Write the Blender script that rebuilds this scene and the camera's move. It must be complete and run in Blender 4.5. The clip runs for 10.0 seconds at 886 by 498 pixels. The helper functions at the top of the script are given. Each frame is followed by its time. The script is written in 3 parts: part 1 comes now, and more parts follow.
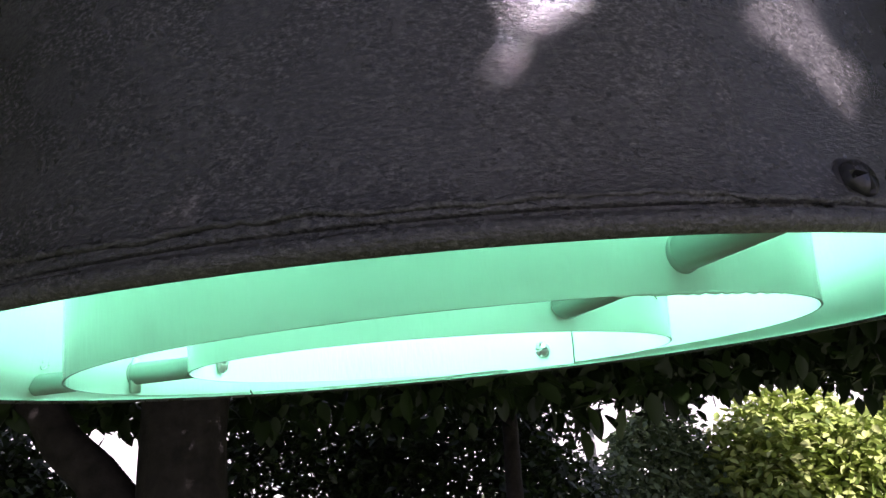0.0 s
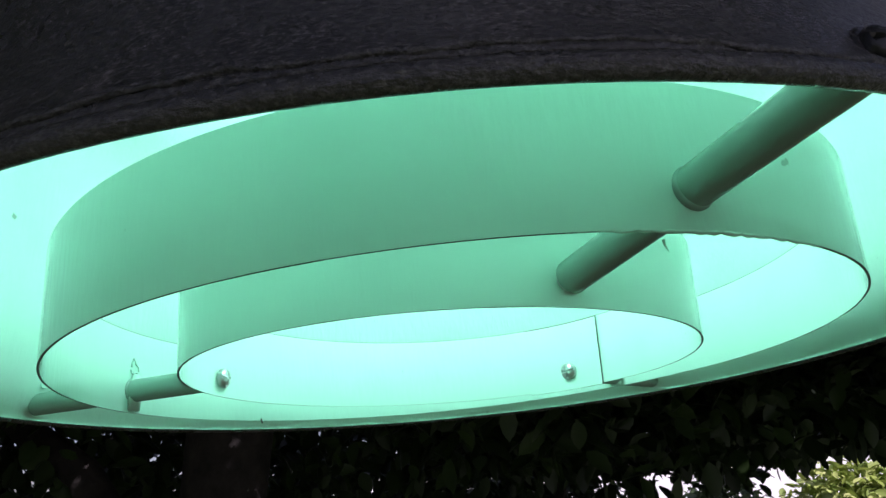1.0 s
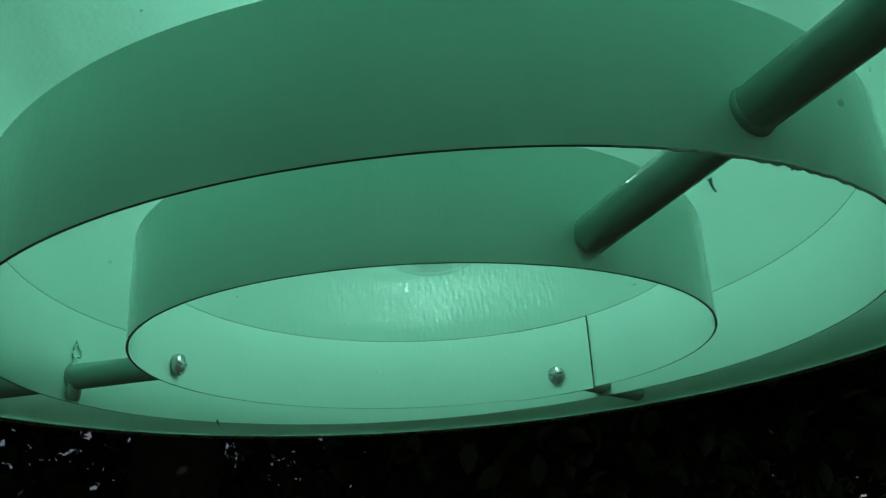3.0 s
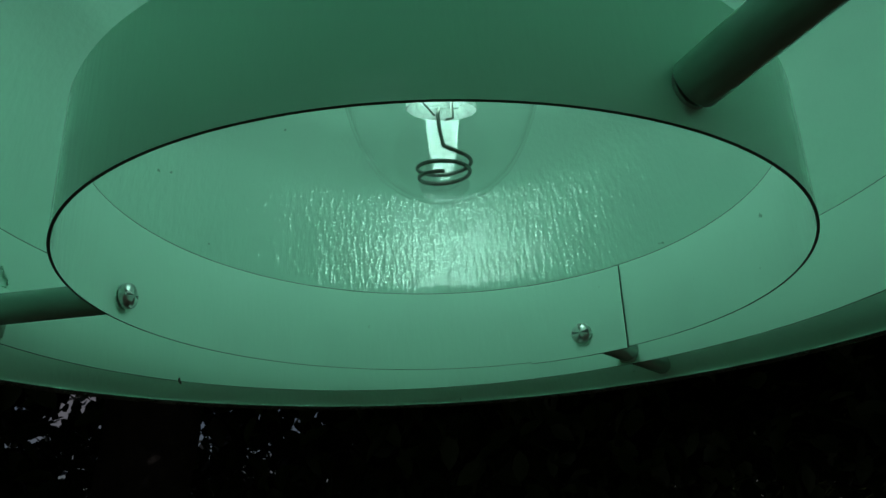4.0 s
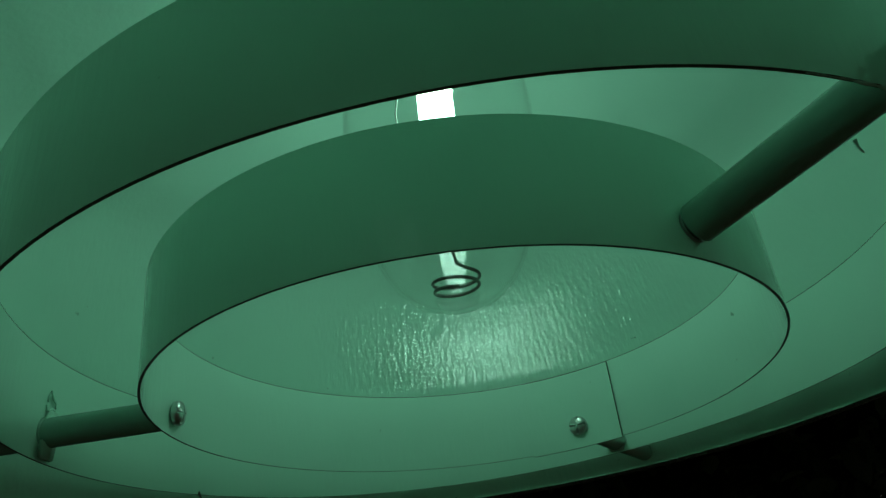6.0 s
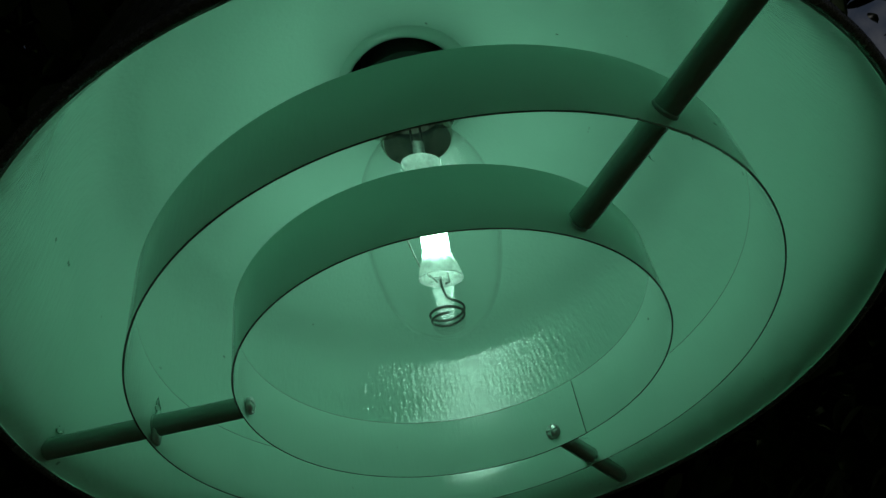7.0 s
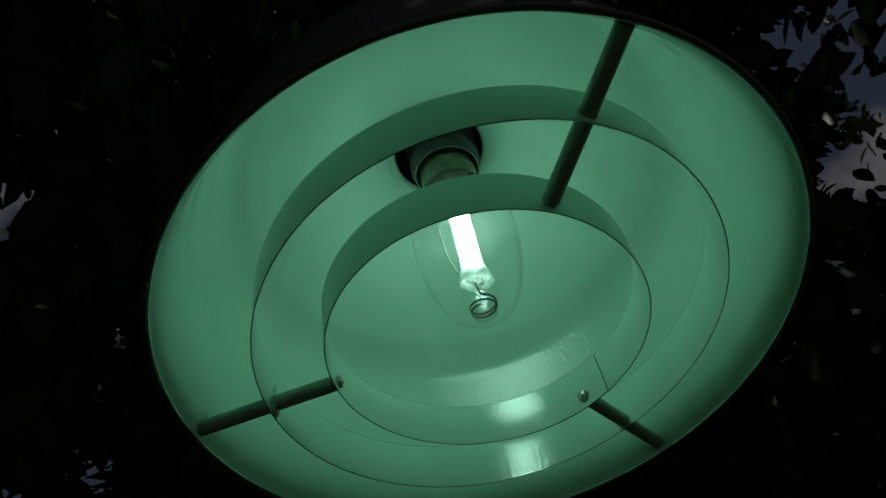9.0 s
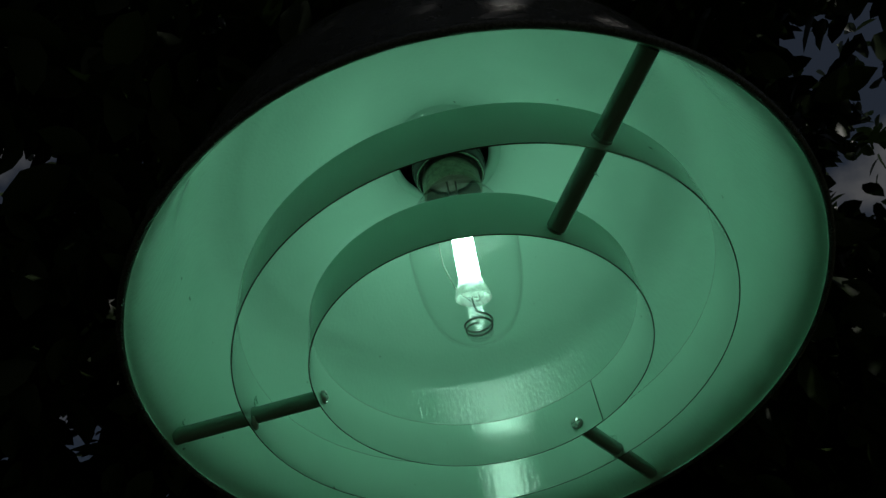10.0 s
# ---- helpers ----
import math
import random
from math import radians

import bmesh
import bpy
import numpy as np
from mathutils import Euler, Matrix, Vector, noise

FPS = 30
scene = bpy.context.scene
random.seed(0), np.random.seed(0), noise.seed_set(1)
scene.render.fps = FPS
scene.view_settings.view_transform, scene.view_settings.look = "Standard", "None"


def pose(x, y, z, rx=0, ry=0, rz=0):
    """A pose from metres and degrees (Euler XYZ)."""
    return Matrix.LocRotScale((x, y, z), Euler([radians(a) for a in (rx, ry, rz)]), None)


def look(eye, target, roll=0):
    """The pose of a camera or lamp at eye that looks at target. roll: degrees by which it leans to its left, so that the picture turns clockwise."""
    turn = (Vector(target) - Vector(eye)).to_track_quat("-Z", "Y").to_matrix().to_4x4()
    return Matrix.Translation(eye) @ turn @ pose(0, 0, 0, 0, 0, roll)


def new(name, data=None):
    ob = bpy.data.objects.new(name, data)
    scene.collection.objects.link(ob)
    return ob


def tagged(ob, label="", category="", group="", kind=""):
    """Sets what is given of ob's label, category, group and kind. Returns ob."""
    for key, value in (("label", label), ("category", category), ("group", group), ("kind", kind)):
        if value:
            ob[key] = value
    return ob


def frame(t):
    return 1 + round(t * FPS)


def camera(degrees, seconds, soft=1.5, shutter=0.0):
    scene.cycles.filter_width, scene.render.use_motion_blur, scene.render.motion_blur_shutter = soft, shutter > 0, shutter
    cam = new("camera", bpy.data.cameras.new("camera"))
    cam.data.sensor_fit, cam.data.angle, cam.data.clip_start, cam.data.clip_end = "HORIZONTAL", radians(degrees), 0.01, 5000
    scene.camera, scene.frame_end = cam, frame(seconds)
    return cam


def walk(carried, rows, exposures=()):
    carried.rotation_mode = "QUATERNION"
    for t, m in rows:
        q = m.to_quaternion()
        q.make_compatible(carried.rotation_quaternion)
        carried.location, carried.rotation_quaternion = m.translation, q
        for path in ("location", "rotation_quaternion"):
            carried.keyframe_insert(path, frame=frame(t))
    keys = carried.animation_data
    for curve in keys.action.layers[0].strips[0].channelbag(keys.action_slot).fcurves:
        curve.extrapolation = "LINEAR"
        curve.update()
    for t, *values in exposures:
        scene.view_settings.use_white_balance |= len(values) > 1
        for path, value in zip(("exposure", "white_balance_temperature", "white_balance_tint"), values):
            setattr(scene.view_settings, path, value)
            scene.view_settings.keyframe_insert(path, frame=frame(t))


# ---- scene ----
cam = camera(65.91, 10.0)
PATH = [
    (0.0, pose(-0.0545, -0.3302, -0.0248, 103.64, 4.21, -9.77)),
    (0.5, pose(-0.0473, -0.3234, -0.0400, 108.43, 3.77, -7.50)),
    (1.0, pose(-0.0359, -0.3049, -0.0522, 109.88, 4.03, -5.90)),
    (1.5, pose(-0.0449, -0.2832, -0.0568, 111.13, 3.81, -5.31)),
    (2.0, pose(-0.0508, -0.2780, -0.0590, 112.07, 3.11, -5.56)),
    (2.2, pose(-0.0475, -0.2781, -0.0621, 112.11, 2.57, -6.42)),
    (3.3, pose(-0.0402, -0.2549, -0.0654, 113.26, 3.49, -10.01)),
    (3.5, pose(-0.0351, -0.2379, -0.0679, 114.07, 3.37, -10.02)),
    (4.0, pose(-0.0444, -0.2057, -0.0697, 112.28, 2.15, -11.57)),
    (4.5, pose(-0.0516, -0.2018, -0.0645, 113.07, 2.83, -12.17)),
    (5.0, pose(-0.0577, -0.2093, -0.0598, 115.33, 3.30, -13.03)),
    (5.5, pose(-0.0678, -0.2082, -0.0542, 115.26, 3.25, -13.38)),
    (6.0, pose(-0.0809, -0.2301, -0.0764, 120.12, 6.30, -14.94)),
    (6.2, pose(-0.0969, -0.2487, -0.1001, 124.65, 6.65, -16.13)),
    (7.3, pose(-0.0998, -0.2949, -0.2197, 134.78, 8.68, -9.93)),
    (7.5, pose(-0.0900, -0.3017, -0.2461, 136.63, 8.20, -8.32)),
    (8.0, pose(-0.0955, -0.3138, -0.3024, 139.84, 9.34, -5.93)),
    (8.5, pose(-0.0938, -0.3241, -0.3234, 142.63, 8.41, -3.60)),
    (9.0, pose(-0.0905, -0.3280, -0.3212, 142.67, 8.11, -2.01)),
    (9.5, pose(-0.0843, -0.3336, -0.3190, 142.21, 6.37, -2.57)),
    (10.0, pose(-0.0844, -0.3314, -0.2899, 140.97, 5.90, -4.70)),
]
EXPOSURES = [(0.0, 1.22, 6250, 41), (0.5, 0.98, 6150, 40), (1.0, 0.22, 6000, 40), (1.5, -0.62, 5700, 27), (2.0, -1.2, 6000, 19), (3.5, -1.7, 6100, 16),
             (4.0, -2.2, 6250, 18), (4.5, -2.5, 6350, 13), (5.0, -2.62, 6450, 11), (7.0, -2.65, 6550, 9), (10.0, -2.65, 6650, 10)]   # seconds, stops, kelvin, tint
walk(cam, PATH, EXPOSURES)

# ---------------------------------------------------------------- daylight
SUN_ELEVATION, SUN_AZIMUTH = 42.0, -68.0   # degrees; azimuth from +x towards +y
SUN_WAY = Vector((math.cos(radians(SUN_ELEVATION)) * math.cos(radians(SUN_AZIMUTH)),
                  math.cos(radians(SUN_ELEVATION)) * math.sin(radians(SUN_AZIMUTH)),
                  math.sin(radians(SUN_ELEVATION))))
world = bpy.data.worlds.new("sky")
scene.world = world
world.use_nodes = True
wn, wl = world.node_tree.nodes, world.node_tree.links
wn.clear()
w_out = wn.new("ShaderNodeOutputWorld")
w_bg = wn.new("ShaderNodeBackground")
w_sky = wn.new("ShaderNodeTexSky")
w_sky.sky_type = "NISHITA"
w_sky.sun_disc = False
w_sky.sun_elevation = radians(SUN_ELEVATION)
w_sky.sun_rotation = radians(90 - SUN_AZIMUTH)
w_co = wn.new("ShaderNodeTexCoord")
w_noise = wn.new("ShaderNodeTexNoise")
w_noise.inputs["Scale"].default_value = 5.0
w_noise.inputs["Detail"].default_value = 7.0
w_ramp = wn.new("ShaderNodeValToRGB")
w_ramp.color_ramp.elements[0].position, w_ramp.color_ramp.elements[0].color = 0.50, (0.08, 0.08, 0.08, 1)
w_ramp.color_ramp.elements[1].position, w_ramp.color_ramp.elements[1].color = 0.62, (1, 1, 1, 1)
w_mix = wn.new("ShaderNodeMix")
w_mix.data_type = "RGBA"
w_mix.inputs["B"].default_value = (7.0, 7.2, 7.6, 1)
w_bg.inputs["Strength"].default_value = 0.06
w_turn = wn.new("ShaderNodeMapping")
w_turn.inputs["Location"].default_value = (0.7, 0.3, 0.0)
wl.new(w_co.outputs["Generated"], w_turn.inputs["Vector"])
wl.new(w_turn.outputs["Vector"], w_noise.inputs["Vector"])
wl.new(w_noise.outputs["Fac"], w_ramp.inputs["Fac"])
wl.new(w_ramp.outputs["Color"], w_mix.inputs["Factor"])
wl.new(w_sky.outputs["Color"], w_mix.inputs["A"])
wl.new(w_mix.outputs["Result"], w_bg.inputs["Color"])
wl.new(w_bg.outputs["Background"], w_out.inputs["Surface"])

sun = new("sun", bpy.data.lights.new("sun", "SUN"))
sun.data.energy, sun.data.angle, sun.data.color = 5.0, radians(0.53), (1.0, 0.975, 0.94)
sun.matrix_world = look(SUN_WAY * 30, (0, 0, 0))

ARC_STRENGTH = 98.0
ARC_COLOUR = (0.50, 1.0, 0.765)


# ---------------------------------------------------------------- materials
def material(name):
    m = bpy.data.materials.new(name)
    m.use_nodes = True
    n, l = m.node_tree.nodes, m.node_tree.links
    return m, n, l, n["Principled BSDF"]


def ramp(n, l, src, stops):
    r = n.new("ShaderNodeValToRGB")
    e = r.color_ramp.elements
    while len(e) < len(stops):
        e.new(0.5)
    for k, (pos, col) in enumerate(stops):
        e[k].position, e[k].color = pos, (*col, 1)
    l.new(src, r.inputs["Fac"])
    return r.outputs["Color"]


def noise_tex(n, l, scale, detail=4.0, rough=0.55, stretch=None):
    co = n.new("ShaderNodeTexCoord")
    t = n.new("ShaderNodeTexNoise")
    t.inputs["Scale"].default_value = scale
    t.inputs["Detail"].default_value = detail
    t.inputs["Roughness"].default_value = rough
    if stretch:
        mp = n.new("ShaderNodeMapping")
        mp.inputs["Scale"].default_value = stretch
        l.new(co.outputs["Object"], mp.inputs["Vector"])
        l.new(mp.outputs["Vector"], t.inputs["Vector"])
    else:
        l.new(co.outputs["Object"], t.inputs["Vector"])
    return t.outputs["Fac"]


def bump(n, l, height, dist, strength, chain=None):
    b = n.new("ShaderNodeBump")
    b.inputs["Distance"].default_value = dist
    b.inputs["Strength"].default_value = strength
    l.new(height, b.inputs["Height"])
    if chain is not None:
        l.new(chain, b.inputs["Normal"])
    return b.outputs["Normal"]


def make_enamel(name, rough=0.22, ripple=0.35, tone=1.0):
    """White stove enamel, slightly greenish, with a brushed orange-peel skin."""
    m, n, l, p = material(name)
    big = noise_tex(n, l, 9.0, 3.0)
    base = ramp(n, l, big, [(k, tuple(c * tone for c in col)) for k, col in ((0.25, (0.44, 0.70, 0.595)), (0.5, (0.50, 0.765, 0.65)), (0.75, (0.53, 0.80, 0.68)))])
    speck = ramp(n, l, noise_tex(n, l, 130.0, 2.0, 0.5), [(0.20, (0.5, 0.52, 0.48)), (0.235, (1, 1, 1))])
    mul = n.new("ShaderNodeMix")
    mul.data_type, mul.blend_type = "RGBA", "MULTIPLY"
    mul.inputs["Factor"].default_value = 1.0
    l.new(base, mul.inputs["A"])
    l.new(speck, mul.inputs["B"])
    l.new(mul.outputs["Result"], p.inputs["Base Color"])
    fine = noise_tex(n, l, 380.0, 3.0, 0.5, (1.0, 1.0, 0.26))
    wide = noise_tex(n, l, 70.0, 2.0)
    nb = bump(n, l, wide, 0.0008, ripple * 0.35)
    nb = bump(n, l, fine, 0.0010, ripple, nb)
    l.new(nb, p.inputs["Normal"])
    p.inputs["Roughness"].default_value = rough
    p.inputs["IOR"].default_value = 1.5
    return m


def make_black_paint():
    """Dark grey-black textured paint, dusty, semi-gloss."""
    m, n, l, p = material("textured_black_paint")
    dust = noise_tex(n, l, 14.0, 6.0, 0.65)
    mul = n.new("ShaderNodeMix")
    mul.data_type, mul.blend_type = "RGBA", "MULTIPLY"
    mul.inputs["Factor"].default_value = 1.0
    l.new(ramp(n, l, dust, [(0.3, (0.040, 0.039, 0.036)), (0.62, (0.062, 0.061, 0.056)), (0.8, (0.115, 0.112, 0.102))]), mul.inputs["A"])
    l.new(ramp(n, l, noise_tex(n, l, 700.0, 3.0, 0.7, (1.0, 1.0, 1.8)), [(0.30, (0.25, 0.25, 0.25)), (0.52, (1.0, 1.0, 1.0)), (0.68, (2.5, 2.5, 2.5))]), mul.inputs["B"])
    l.new(mul.outputs["Result"], p.inputs["Base Color"])
    a = noise_tex(n, l, 520.0, 4.0, 0.62, (1.0, 1.0, 2.2))
    b = noise_tex(n, l, 1700.0, 2.0, 0.6)
    nb = bump(n, l, a, 0.0013, 1.0)
    nb = bump(n, l, b, 0.0003, 0.9, nb)
    l.new(nb, p.inputs["Normal"])
    p.inputs["Coat Weight"].default_value, p.inputs["Coat Roughness"].default_value = 0.9, 0.12
    l.new(bump(n, l, a, 0.0006, 0.75), p.inputs["Coat Normal"])
    rr = noise_tex(n, l, 60.0, 4.0)
    l.new(ramp(n, l, rr, [(0.3, (0.20, 0.20, 0.20)), (0.7, (0.34, 0.34, 0.34))]), p.inputs["Roughness"])
    return m


def make_simple(name, col, rough, metal=0.0, var=0.25, scale=40.0, bmp=0.15):
    m, n, l, p = material(name)
    f = noise_tex(n, l, scale, 5.0, 0.6)
    lo = tuple(c * (1 - var) for c in col)
    hi = tuple(min(1.0, c * (1 + var)) for c in col)
    l.new(ramp(n, l, f, [(0.3, lo), (0.7, hi)]), p.inputs["Base Color"])
    l.new(bump(n, l, f, 0.2 / scale, bmp), p.inputs["Normal"])
    p.inputs["Roughness"].default_value = rough
    p.inputs["Metallic"].default_value = metal
    return m


def make_clear(name, tint=(0.996, 0.999, 0.997)):
    """Thin clear glass: lets light straight through, with a Fresnel sheen."""
    m = bpy.data.materials.new(name)
    m.use_nodes = True
    n, l = m.node_tree.nodes, m.node_tree.links
    n.clear()
    o = n.new("ShaderNodeOutputMaterial")
    t = n.new("ShaderNodeBsdfTransparent")
    t.inputs["Color"].default_value = (*tint, 1)
    g = n.new("ShaderNodeBsdfGlossy")
    g.inputs["Roughness"].default_value = 0.03
    f = n.new("ShaderNodeLayerWeight")
    f.inputs["Blend"].default_value = 0.5
    pw = n.new("ShaderNodeMath")
    pw.operation = "POWER"
    pw.inputs[1].default_value = 5.0
    sc = n.new("ShaderNodeMath")
    sc.operation = "MULTIPLY_ADD"
    sc.inputs[1].default_value, sc.inputs[2].default_value = 0.48, 0.03
    l.new(f.outputs["Facing"], pw.inputs[0])
    l.new(pw.outputs["Value"], sc.inputs[0])
    mx = n.new("ShaderNodeMixShader")
    l.new(sc.outputs["Value"], mx.inputs["Fac"])
    l.new(t.outputs["BSDF"], mx.inputs[1])
    l.new(g.outputs["BSDF"], mx.inputs[2])
    l.new(mx.outputs["Shader"], o.inputs["Surface"])
    return m


def make_glow(name, col, strength):
    m = bpy.data.materials.new(name)
    m.use_nodes = True
    n, l = m.node_tree.nodes, m.node_tree.links
    n.clear()
    o = n.new("ShaderNodeOutputMaterial")
    e = n.new("ShaderNodeEmission")
    e.inputs["Color"].default_value = (*col, 1)
    e.inputs["Strength"].default_value = strength
    l.new(e.outputs["Emission"], o.inputs["Surface"])
    return m


def make_leaf(name, dark, mid, light, gloss=0.4):
    m, n, l, p = material(name)
    g = n.new("ShaderNodeNewGeometry")
    l.new(ramp(n, l, g.outputs["Random Per Island"], [(0.0, dark), (0.55, mid), (1.0, light)]), p.inputs["Base Color"])
    p.inputs["Roughness"].default_value = gloss
    tr = n.new("ShaderNodeBsdfTranslucent")
    tr.inputs["Color"].default_value = (*[c * 0.8 for c in mid], 1)
    mx = n.new("ShaderNodeMixShader")
    mx.inputs["Fac"].default_value = 0.22
    l.new(p.outputs["BSDF"], mx.inputs[1])
    l.new(tr.outputs["BSDF"], mx.inputs[2])
    l.new(mx.outputs["Shader"], n["Material Output"].inputs["Surface"])
    return m


ENAMEL = make_enamel("white_enamel", 0.025, 0.27)
RING_PAINT = make_enamel("ring_enamel", 0.07, 0.12)
# Rod enamel at 0.55 tone: the shade on their undersides is in the colour.
ROD_PAINT_SHADED = make_enamel("rod_enamel_shaded", 0.15, 0.08, 0.55)
BLACK = make_black_paint()
EDGE = make_simple("bare_cut_edge", (0.10, 0.09, 0.08), 0.5, 0.3, 0.3, 300.0)
STEEL = make_simple("zinc_plated_screw", (0.55, 0.58, 0.56), 0.28, 0.9, 0.15, 500.0)
BLACK_BOLT = make_simple("painted_bolt", (0.04, 0.04, 0.04), 0.10, 0.4, 0.3, 400.0, 0.7)
WIRE = make_simple("nickel_wire", (0.20, 0.21, 0.19), 0.3, 0.9, 0.15, 600.0)
BRASS = make_simple("lamp_cap_metal", (0.10, 0.10, 0.08), 0.5, 0.6, 0.2, 200.0)
CERAMIC = make_simple("dark_socket", (0.05, 0.05, 0.045), 0.35, 0.0, 0.3, 120.0)
LIP_METAL = make_simple("worn_lip_metal", (0.34, 0.36, 0.31), 0.25, 0.9, 0.3, 300.0)
SHELL_METAL = make_simple("shell_metal", (0.20, 0.21, 0.15), 0.30, 0.85, 0.4, 160.0)
GLASS = make_clear("bulb_glass")
QUARTZ = make_clear("quartz", (0.9, 0.97, 0.93))


def make_frosted(name, share):
    """Milky quartz: part clear, part white and glossy."""
    m, n, l, p = material(name)
    p.inputs["Base Color"].default_value = (0.85, 0.9, 0.87, 1)
    p.inputs["Roughness"].default_value = 0.12
    t = n.new("ShaderNodeBsdfTransparent")
    mx = n.new("ShaderNodeMixShader")
    f = noise_tex(n, l, 300.0, 3.0)
    r = n.new("ShaderNodeMapRange")
    r.inputs["To Min"].default_value, r.inputs["To Max"].default_value = share * 0.4, min(1.0, share * 1.6)
    l.new(f, r.inputs["Value"])
    l.new(r.outputs["Result"], mx.inputs["Fac"])
    l.new(t.outputs["BSDF"], mx.inputs[1])
    l.new(p.outputs["BSDF"], mx.inputs[2])
    l.new(mx.outputs["Shader"], n["Material Output"].inputs["Surface"])
    return m


MILKY = make_frosted("milky_quartz", 0.65)
TIP_GLASS = make_frosted("tip_glass", 0.10)
GLOW = make_glow("arc_glow", ARC_COLOUR, ARC_STRENGTH)
CABLE = make_simple("rubber_cable", (0.02, 0.02, 0.02), 0.6, 0.0, 0.2, 200.0)
BARK = make_simple("bark", (0.024, 0.020, 0.016), 0.9, 0.0, 0.6, 16.0, 1.0)
# Leaf colours carry some of the light: darker for shaded plants, brightened for sunlit ones.
LEAF_DARK = make_leaf("shade_toned_leaf", (0.018, 0.035, 0.010), (0.032, 0.062, 0.016), (0.055, 0.10, 0.022))
LEAF_BUSH = make_leaf("sun_toned_leaf", (0.12, 0.20, 0.03), (0.36, 0.46, 0.09), (0.62, 0.68, 0.24), 0.5)
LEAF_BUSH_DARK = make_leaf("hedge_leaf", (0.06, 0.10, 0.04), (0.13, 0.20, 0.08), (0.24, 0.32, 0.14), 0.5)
GRASS = make_simple("grass_ground", (0.045, 0.062, 0.022), 0.9, 0.0, 0.5, 3.0, 0.8)
WHITE_WASH = make_simple("whitewashed_wall", (0.72, 0.71, 0.68), 0.85, 0.0, 0.1, 3.0, 0.3)


# ---------------------------------------------------------------- mesh helpers
def link_mesh(name, bm, mats, parent=None, label="", smooth=True):
    me = bpy.data.meshes.new(name)
    bmesh.ops.recalc_face_normals(bm, faces=bm.faces[:])
    bm.to_mesh(me)
    bm.free()
    for m in (mats if isinstance(mats, (list, tuple)) else [mats]):
        me.materials.append(m)
    if smooth:
        for f in me.polygons:
            f.use_smooth = True
    ob = new(name, me)
    if parent is not None:
        ob.parent = parent
    if label:
        tagged(ob, label)
    return ob


def part(name, bm, mat, parent, label="", smooth=True):
    return link_mesh(name, bm, mat, parent, label, smooth)


def sharp_edges(ob, angle=35.0):
    ob.data.set_sharp_from_angle(angle=radians(angle))


def empty(name, at=(0, 0, 0)):
    ob = new(name)
    ob.location = at
    ob.empty_display_size = 0.05
    return ob


def lathe(profile, steps=96, centre=lambda z: (0.0, 0.0), slope=(0.0, 0.0), close=False):
    """A surface turned round z from (radius, height) pairs."""
    bm = bmesh.new()
    loops = []
    for r, z in profile:
        cx, cy = centre(z)
        if r < 1e-6:
            loops.append([bm.verts.new((cx, cy, z))])
            continue
        ring = []
        for k in range(steps):
            a = 2 * math.pi * k / steps
            x, y = r * math.cos(a), r * math.sin(a)
            ring.append(bm.verts.new((cx + x, cy + y, z + slope[0] * x + slope[1] * y)))
        loops.append(ring)
    pairs = list(zip(loops, loops[1:]))
    if close:
        pairs.append((loops[-1], loops[0]))
    for a, b in pairs:
        for k in range(steps):
            k2 = (k + 1) % steps
            if len(a) == 1 and len(b) == 1:
                continue
            if len(a) == 1:
                bm.faces.new((a[0], b[k], b[k2]))
            elif len(b) == 1:
                bm.faces.new((a[k], a[k2], b[0]))
            else:
                bm.faces.new((a[k], a[k2], b[k2], b[k]))
    return bm


def tube_along(points, radius, sides=12, cap=True, bm=None):
    """A round bar through the points; radius may be a list."""
    bm = bm or bmesh.new()
    pts = [Vector(p) for p in points]
    rad = radius if isinstance(radius, (list, tuple)) else [radius] * len(pts)
    loops = []
    up = Vector((0.123, 0.456, 0.88))
    for i, p in enumerate(pts):
        d = (pts[min(i + 1, len(pts) - 1)] - pts[max(i - 1, 0)]).normalized()
        u = d.cross(up)
        if u.length < 1e-4:
            u = d.cross(Vector((1, 0, 0)))
        u.normalize()
        v = d.cross(u)
        loops.append([bm.verts.new(p + rad[i] * (math.cos(2 * math.pi * k / sides) * u + math.sin(2 * math.pi * k / sides) * v)) for k in range(sides)])
    for a, b in zip(loops, loops[1:]):
        for k in range(sides):
            bm.faces.new((a[k], a[(k + 1) % sides], b[(k + 1) % sides], b[k]))
    if cap:
        bm.faces.new(loops[0][::-1])
        bm.faces.new(loops[-1])
    return bm


# ---------------------------------------------------------------- the lamp: sizes in metres
RI_B, RI_T, ZI_T = 0.110, 0.1114, 0.0379
RO_B, RO_T, ZO_B, ZO_T = 0.1634, 0.1648, 0.0013, 0.0417
RS, ZS = 0.2193, 0.0021
OUTER_AT, OUTER_TILT = (0.0047, -0.0004), (0.0289, -0.0007)
SHADE_AT, SHADE_TILT = (0.0029, -0.0023), (0.0187, -0.0059)
INNER_OVAL, OUTER_OVAL = (0.0014, 0.0010), (-0.0012, -0.0010)
ROD_R = 0.0056
RODS = {-74.5: (0.0093, 0.0178), 43.0: (0.0095, 0.0132), 161.15: (0.0086, 0.0060)}   # angle: height at the inner ring, at the shade
SEAM_ANGLE = 32.16
TOP_AT, TOP_Z = (-0.002, -0.009), 0.251
BULB_TILT = Matrix.Translation((0.007, 0.0195, 0.057)) @ pose(0, 0, 0, 8.1, -1.8, 0) @ Matrix.Translation((0, 0, -0.057))

lamp = empty("pendant_lamp", (0, 0, 0))
tagged(lamp, "black metal pendant lamp with white rings and lit bulb", "lamp")


